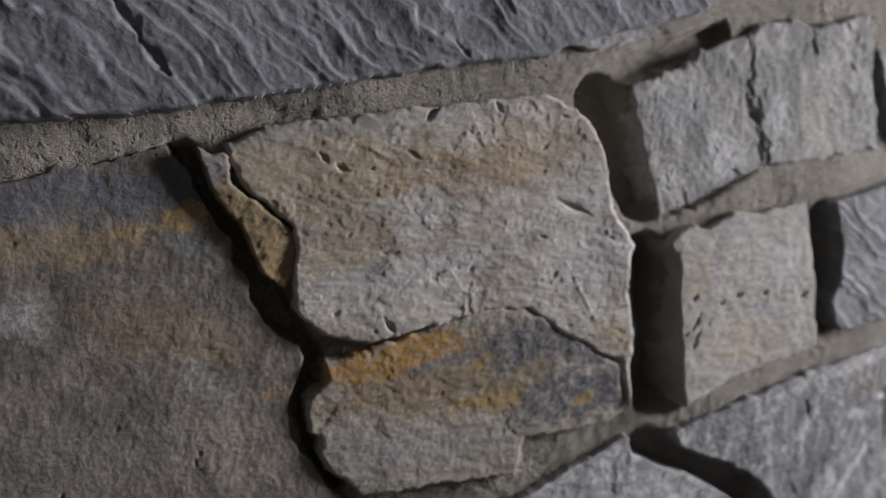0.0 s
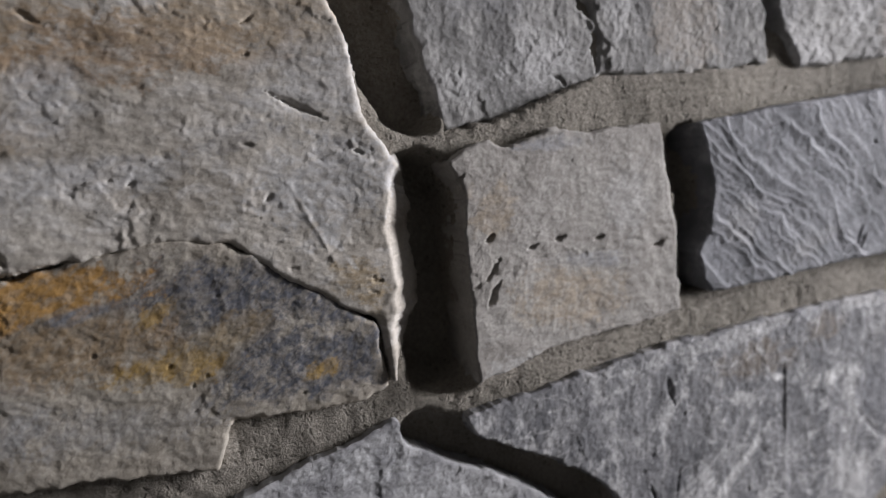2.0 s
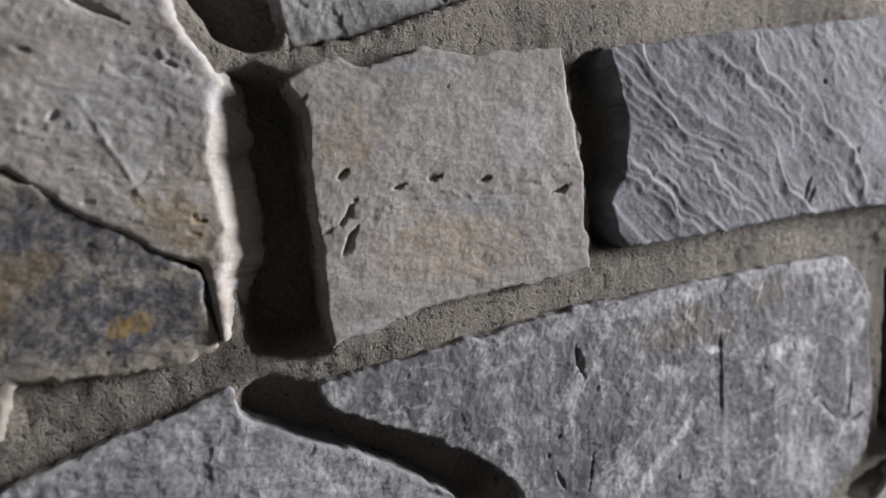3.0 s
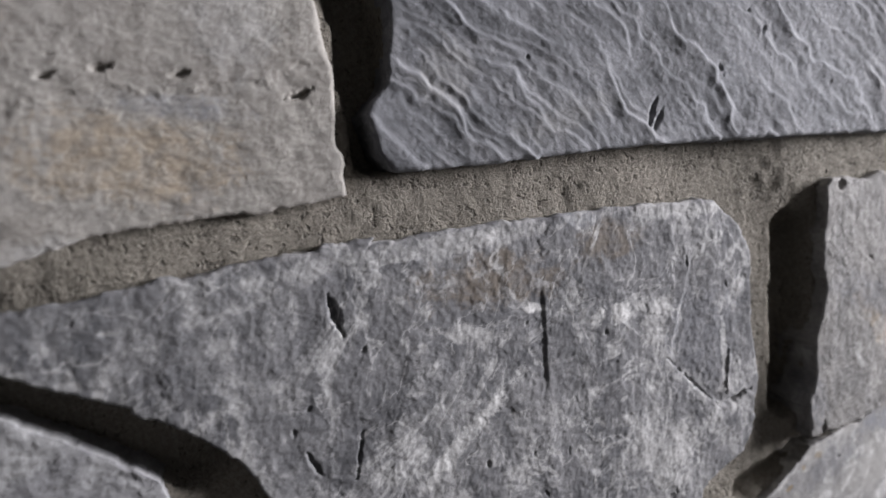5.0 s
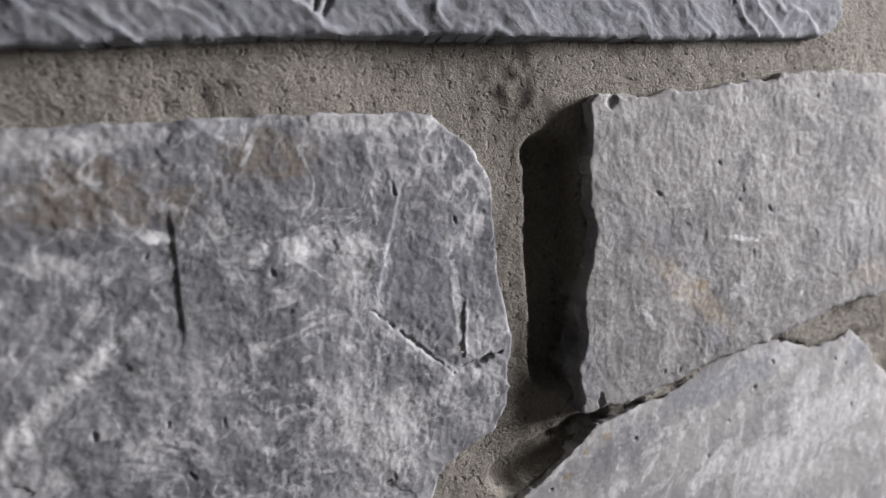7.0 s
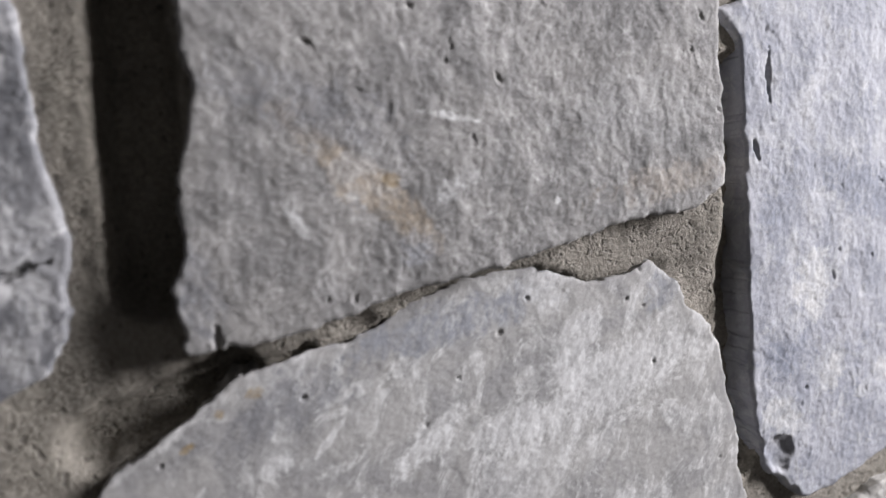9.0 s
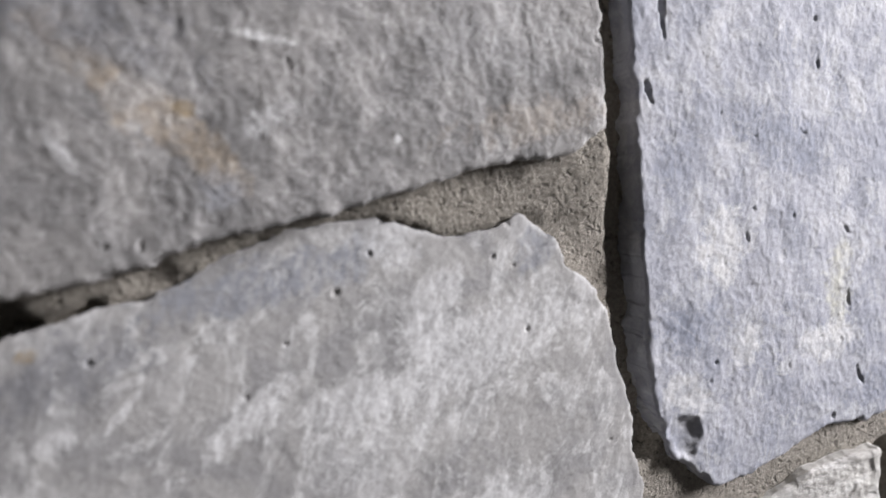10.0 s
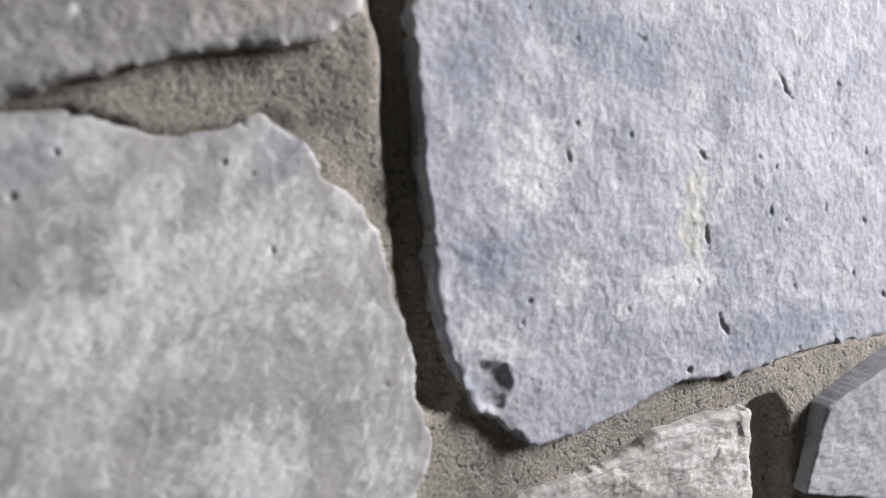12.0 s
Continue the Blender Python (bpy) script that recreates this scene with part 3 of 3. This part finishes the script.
stone(wall, [(-51, 1314), (-40, 1308), (-40, 1298), (-32, 1290), (-20, 1278), (-14, 1270), (-15, 1255), (-21, 1244), (-30, 1253), (-35, 1266), (-36, 1274), (-47, 1296)],
      STONE_OCHRE, "small ochre sliver of split stone", front=-0.0105, lean=(0, 0), relief=0.0008, edge=0.002, round_off=0.002, rough=0.0016)
stone(wall, [(-8, 1204), (29, 1209), (80, 1218), (106, 1212), (148, 1181), (160, 1168), (165, 1140), (152, 1136), (122, 1137), (97, 1139), (88, 1119), (58, 1124), (20, 1128), (2, 1131), (-8, 1143), (-16, 1158), (-14, 1167), (-20, 1179), (-18, 1187), (-8, 1194)],
      STONE_RUSTY, "slate-blue split stone with orange rust stains", front=-0.0038, lean=(-0.06, 0.01), style="rough", relief=0.0004, turn=-10, flake=(0.025, 0.02, 0.012), edge=0.003, rough=0.0018, round_off=0.002,
      marks=[('crack', 93, 1140, 122, 1136, 1.6, 1.5), ('nicks', 10, 20, 5)])
stone(wall, [(-210, 1292), (-126, 1305), (-104, 1308), (-65, 1315), (-56, 1304), (-51, 1286), (-44, 1270), (-44, 1257), (-38, 1254), (-38, 1242), (-30, 1224), (-18, 1214), (-17, 1207), (-24, 1193), (-29, 1184), (-28, 1170), (-21, 1155), (-13, 1139), (-4, 1129), (0, 1112), (-30, 1100), (-210, 1100)],
      STONE_BROWN, "brown-grey split stone with ochre and slate bands", front=-0.0140, lean=(0, 0.03), style="even", relief=0.0005, turn=84, edge=0.0008, rough=0.0018, round_off=0.002, marks=[('nicks', 24, 80, 5)])
stone(wall, [(-210, 1326), (-118, 1328), (-59, 1330), (6, 1337), (82, 1346), (132, 1349), (143, 1354), (242, 1373), (251, 1379), (252, 1392), (255, 1425), (-210, 1425)],
      STONE_DARK, "dark blue-grey riven slate with slanting ridges", front=-0.0040, lean=(0, 0), style="riven", relief=0.0008, turn=-52, edge=0.0025, rough=0.0008,
      marks=[('crack', 76, 1356, 83, 1347, 1.6, 2.2), ('crack', -72, 1373, -65, 1359, 3, 1.5), ('crack', -65, 1357, -57, 1344, 3, 1.4)])
stone(wall, [(188, 1332), (225, 1342), (246, 1351), (285, 1361), (300, 1369), (334, 1370), (345, 1364), (401, 1376), (413, 1279), (343, 1275), (296, 1276), (231, 1256), (206, 1252), (202, 1271), (195, 1295)],
      STONE_GREY, "grey split stone cracked into stepped slabs", front=-0.0085, lean=(0, 0), style="even", relief=0.0006, edge=0.003, rough=0.0018, flake=(0.030, 0.026, 0.014),
      marks=[('crack', 281, 1323, 293, 1301, 3.2, 6), ('crack', 293, 1301, 293, 1277, 3.4, 7), ('crack', 343, 1362, 346, 1344, 2.0, 3), ('crack', 380, 1341, 385, 1335, 1.6, 2), ('ledge', 294, 1305, 188, 0.8), ('crack', 264, 1277, 276, 1271, 1.3, 1.3)])
stone(wall, [(146, 1355), (163, 1361), (189, 1363), (215, 1363), (201, 1358), (164, 1352)],
      STONE_GREY, "small grey stone chip pressed into the mortar", front=-0.0070, lean=(0, 0), relief=0.0006, edge=0.002, rough=0.0006, cell=0.0005)
stone(wall, [(415, 1336), (423, 1299), (439, 1276), (439, 1276), (516, 1281), (536, 1283), (560, 1288), (560, 1350), (405, 1350)],
      STONE_GREY, "grey split stone beside a cracked stone", front=-0.0070, lean=(0, 0), style="rough", relief=0.0008,
      marks=[('crack', 521, 1291, 529, 1286, 1.8, 2)])
stone(wall, [(201, 1237), (208, 1242), (221, 1246), (230, 1241), (255, 1249), (278, 1246), (292, 1248), (324, 1249), (325, 1226), (330, 1195), (329, 1167), (330, 1147), (286, 1144), (246, 1143), (205, 1133), (205, 1165), (205, 1194), (206, 1226)],
      STONE_SAND, "squarish sand-coloured stone with a row of nicks", front=0.0045, lean=(0.03, 0.03), style="rough", relief=0.0004, edge=0.002, rough=0.0012, round_off=0.002,
      marks=[('crack', 214, 1199, 220, 1203, 1.4, 2.9), ('crack', 214, 1181, 221, 1190, 1.5, 3.1), ('crack', 213, 1168, 221, 1180, 1.6, 3.4), ('crack', 237, 1193, 242, 1195, 1.3, 2.4), ('crack', 250, 1195, 259, 1197, 1.2, 2.4), ('crack', 275, 1193, 282, 1194, 1.3, 2.4), ('crack', 312, 1184, 322, 1187, 1.6, 3.6), ('crack', 202, 1226, 207, 1231, 1.6, 2.4), ('ledge', 254, 1189, -85, 0.5), ('crack', 204, 1178, 214, 1181, 0.9, 1.2), ('nicks', 3, 10, 3)])
stone(wall, [(344, 1247), (412, 1253), (541, 1262), (735, 1268), (726, 1162), (722, 1156), (712, 1152), (629, 1152), (466, 1156), (390, 1154), (348, 1154), (340, 1177), (350, 1188), (354, 1213), (352, 1226)],
      STONE_SLATE, "dark grey riven slate with slanting ridges", front=0.0073, lean=(-0.005, 0), style="riven", relief=0.0008, turn=-46, edge=0.002, rough=0.0008,
      marks=[('crack', 473, 1178, 468, 1164, 1.5, 2.2), ('crack', 476, 1172, 470, 1160, 1.1, 1.6), ('crack', 631, 1203, 622, 1187, 1.4, 2.2), ('crack', 538, 1207, 535, 1202, 1.2, 1.4), ('nicks', 14, -70, 6)])
stone(wall, [(196, 1119), (285, 1126), (340, 1130), (335, 1128), (382, 1129), (423, 1130), (476, 1129), (509, 1126), (525, 1113), (533, 1097), (533, 1060), (536, 1030), (531, 1001), (525, 991), (495, 978), (490, 950), (320, 950), (280, 1055), (259, 1073), (233, 1090), (202, 1108)],
      STONE_VEINED, "dark grey stone laced with pale mineral veins", front=0.0025, lean=(0.02, -0.01), rough=0.0015, style="even", relief=0.0005, turn=60, flake=(0.030, 0.022, 0.010), edge=0.0016, round_off=0.006, cell=0.0006,
      marks=[('crack', 318, 1111, 322, 1094, 2.0, 4), ('crack', 303, 1051, 308, 1040, 1.2, 2), ('crack', 325, 1054, 321, 1035, 1.0, 2), ('crack', 476, 1053, 508, 1021, 1.0, 1.6), ('crack', 508, 1020, 531, 1025, 1.4, 3), ('crack', 491, 1103, 491, 1095, 0.9, 1.2), ('crack', 517, 1052, 514, 1026, 1.2, -0.8), ('scarp', 412, 1100, 410, 1050, 0.9, 14), ('scarp', 478, 1052, 496, 1108, 0.8, 16), ('scarp', 510, 1020, 476, 1052, 0.9, 12), ('nicks', 24, 70, 6)])
stone(wall, [(20, 1075), (92, 1104), (125, 1113), (165, 1122), (167, 1112), (183, 1100), (218, 1079), (236, 1065), (252, 1052), (262, 1010), (20, 1010)],
      STONE_PALE, "pale grey split stone with rounded top edge", front=-0.0000, lean=(0, 0), style="rough", relief=0.0006, edge=0.0006, flake=(0.02, 0.014, 0.02))
stone(wall, [(577, 1128), (608, 1128), (719, 1136), (758, 1133), (772, 1130), (776, 1112), (774, 1075), (774, 1024), (760, 1016), (736, 1016), (698, 1009), (671, 1005), (635, 1000), (605, 993), (588, 992), (565, 993), (562, 1012), (568, 1025), (570, 1042), (576, 1070), (575, 1094), (579, 1110)],
      STONE_TAUPE, "grey-brown split stone with fine slanting grain", front=0.0065, lean=(0, 0), style="even", relief=0.00045, turn=-58, flake=(0.022, 0.012, 0.010), edge=0.0022, rough=0.0018, round_off=0.002,
      marks=[('pit', 590, 1127, 2.2, 2.0), ('pit', 597, 1130, 3.0, 1.5), ('crack', 574, 999, 574, 991, 1.4, 2), ('nicks', 16, -55, 5)])
stone(wall, [(535, 954), (561, 969), (574, 978), (590, 982), (616, 985), (639, 995), (657, 1000), (681, 1002), (693, 999), (710, 992), (732, 994), (740, 997), (752, 987), (755, 978), (767, 965), (773, 946), (775, 929), (776, 909), (781, 885), (778, 875), (755, 835), (600, 830), (515, 900)],
      STONE_CLOUDY, "smooth pale grey stone with whitish clouding", front=-0.0008, lean=(-0.02, 0.02), style="even", relief=0.0002, turn=55, edge=0.0005, rough=0.0018, round_off=0.003,
      marks=[('pit', 671, 978, 0.9, 0.9), ('pit', 639, 949, 0.8, 0.8), ('pit', 735, 979, 0.8, 1.0), ('crack', 727, 982, 728, 984, 1.0, 1.2), ('nicks', 16, 90, 3), ('scarp', 752, 987, 742, 981, 0.5, 6)])
stone(wall, [(778, 1097), (809, 1105), (875, 1108), (1040, 1100), (1040, 895), (1013, 877), (979, 879), (920, 878), (886, 880), (842, 871), (818, 871), (803, 887), (794, 901), (789, 926), (789, 957), (790, 994), (792, 1030), (792, 1062), (790, 1083)],
      STONE_BLUE, "large bluish-grey stone with a rough pitted face", front=-0.0082, lean=(0.075, 0), style="even", relief=0.00045, turn=-40, flake=(0.012, 0.009, 0.019), edge=0.003, rough=0.0016, round_off=0.005,
      marks=[('pit', 823, 925, 1.3, 2.5), ('pit', 803, 898, 7.5, 4.5), ('crack', 807, 1080, 806, 1057, 1.3, 2.6), ('crack', 795, 1042, 799, 1033, 1.2, 2.8), ('crack', 892, 1051, 890, 1045, 0.7, 1.3), ('crack', 892, 1050, 892, 1043, 0.8, 1.4), ('crack', 949, 1004, 959, 991, 0.8, 1.4), ('crack', 904, 974, 911, 968, 0.8, 1.3), ('crack', 907, 943, 907, 933, 0.8, 1.3), ('crack', 909, 904, 915, 894, 1.0, 1.4), ('crack', 977, 884, 981, 876, 1.1, 2.0), ('pit', 893, 885, 1.2, 2), ('pit', 812, 876, 2.4, 3), ('nicks', 60, -65, 6)])
stone(wall, [(813, 852), (846, 853), (875, 862), (903, 864), (921, 862), (919, 824), (918, 790), (830, 790), (800, 840)],
      STONE_CREAM, "small cream-coloured rough stone", front=-0.0050, lean=(0, 0), style="rough", relief=0.0007, edge=0.003, flake=(0.012, 0.010, 0.035))
stone(wall, [(959, 856), (993, 867), (1040, 880), (1040, 790), (944, 820)],
      STONE_SLAB, "smooth grey stone with a sawn bevelled edge", front=-0.0020, lean=(0, 0), style="rough", relief=0.0004, edge=0.0015, rough=0.00015, round_off=0.002)

# upright joints, raked deeper: from, to (mm), half width and depth
HOLLOWS = [
    (168, 1322, 190, 1270, 17, 30), (187, 1226, 192, 1147, 17, 32), (341, 1236, 345, 1164, 10, 20), (562, 1106, 557, 1014, 11, 17), (410, 1336, 414, 1292, 8, 10),
    (-60, 1308, -35, 1255, 9, 14), (-30, 1240, -16, 1205, 9, 14), (-20, 1195, -12, 1140, 7, 14), (178, 1110, 262, 1058, 12, 11), (787, 1070, 786, 900, 9, 9), (530, 966, 575, 981, 8, 11),
    (640, 1001, 764, 1012, 19, -3), (560, 975, 600, 984, 3, 4), (932, 850, 928, 800, 12, 8), (115, 1205, 160, 1170, 6, 10), (172, 1338, 262, 1361, 7, 8),
]


def mortar_bed():
    """Pointed mortar that follows the stones round it a little below their faces."""
    step = 0.002
    xs, zs = np.arange(-0.25, 1.08, step), np.arange(0.78, 1.44, step)
    x, z = np.meshgrid(xs, zs)
    at = np.vstack([a for a, _ in LAID])
    level = np.concatenate([b for _, b in LAID])
    total, weight = np.zeros_like(x), np.full_like(x, 1e-9)
    for (px, pz), py in zip(at, level):
        w = np.exp(-((x - px) ** 2 + (z - pz) ** 2) / (2 * 0.022**2)) + 1e-6
        total, weight = total + w * py, weight + w
    y = total / weight + 0.0055 + fbm(x * 18, z * 18, 3) * 0.0010 + fbm(x * 170, z * 170, 3, 0.7) * 0.0006
    for hollow in HOLLOWS:
        x0, z0, x1, z1, wide, deep = (k / 1000 for k in hollow)
        along = np.clip(((x - x0) * (x1 - x0) + (z - z0) * (z1 - z0)) / ((x1 - x0) ** 2 + (z1 - z0) ** 2), 0, 1)
        d = np.hypot(x - x0 - along * (x1 - x0), z - z0 - along * (z1 - z0)) + fbm(x * 70, z * 70, 3) * 0.0015
        k = np.clip((1.2 - d / wide) * 2.2, 0, 1)
        y = y + deep * k * k * (3 - 2 * k)
    for (flat, level), lean in zip(LAID, LEANS):  # well below the faces under the stones themselves
        within = np.zeros(x.shape, bool)
        for (ax, az), (bx, bz) in zip(flat, np.roll(flat, -1, 0)):
            if az != bz:
                within ^= ((az > z) != (bz > z)) & (x < ax + (z - az) / (bz - az) * (bx - ax))
        plane = level[0] + (x - flat[0, 0]) * lean[0] + (z - flat[0, 1]) * lean[1]
        y = np.where(within, np.maximum(y, plane + 0.0035), y)
    r, c = x.shape
    verts = np.stack([x, np.minimum(y, 0.0315), z], -1).reshape(-1, 3)
    i, j = np.meshgrid(np.arange(r - 1), np.arange(c - 1), indexing="ij")
    a = (i * c + j).ravel()
    return mesh_of("mortar", verts, np.stack([a, a + 1, a + c + 1, a + c], 1), MORTAR)


mortar = new("mortar", mortar_bed())
mortar.parent = wall
tagged(mortar, "sandy beige-grey mortar raked out between the stones")
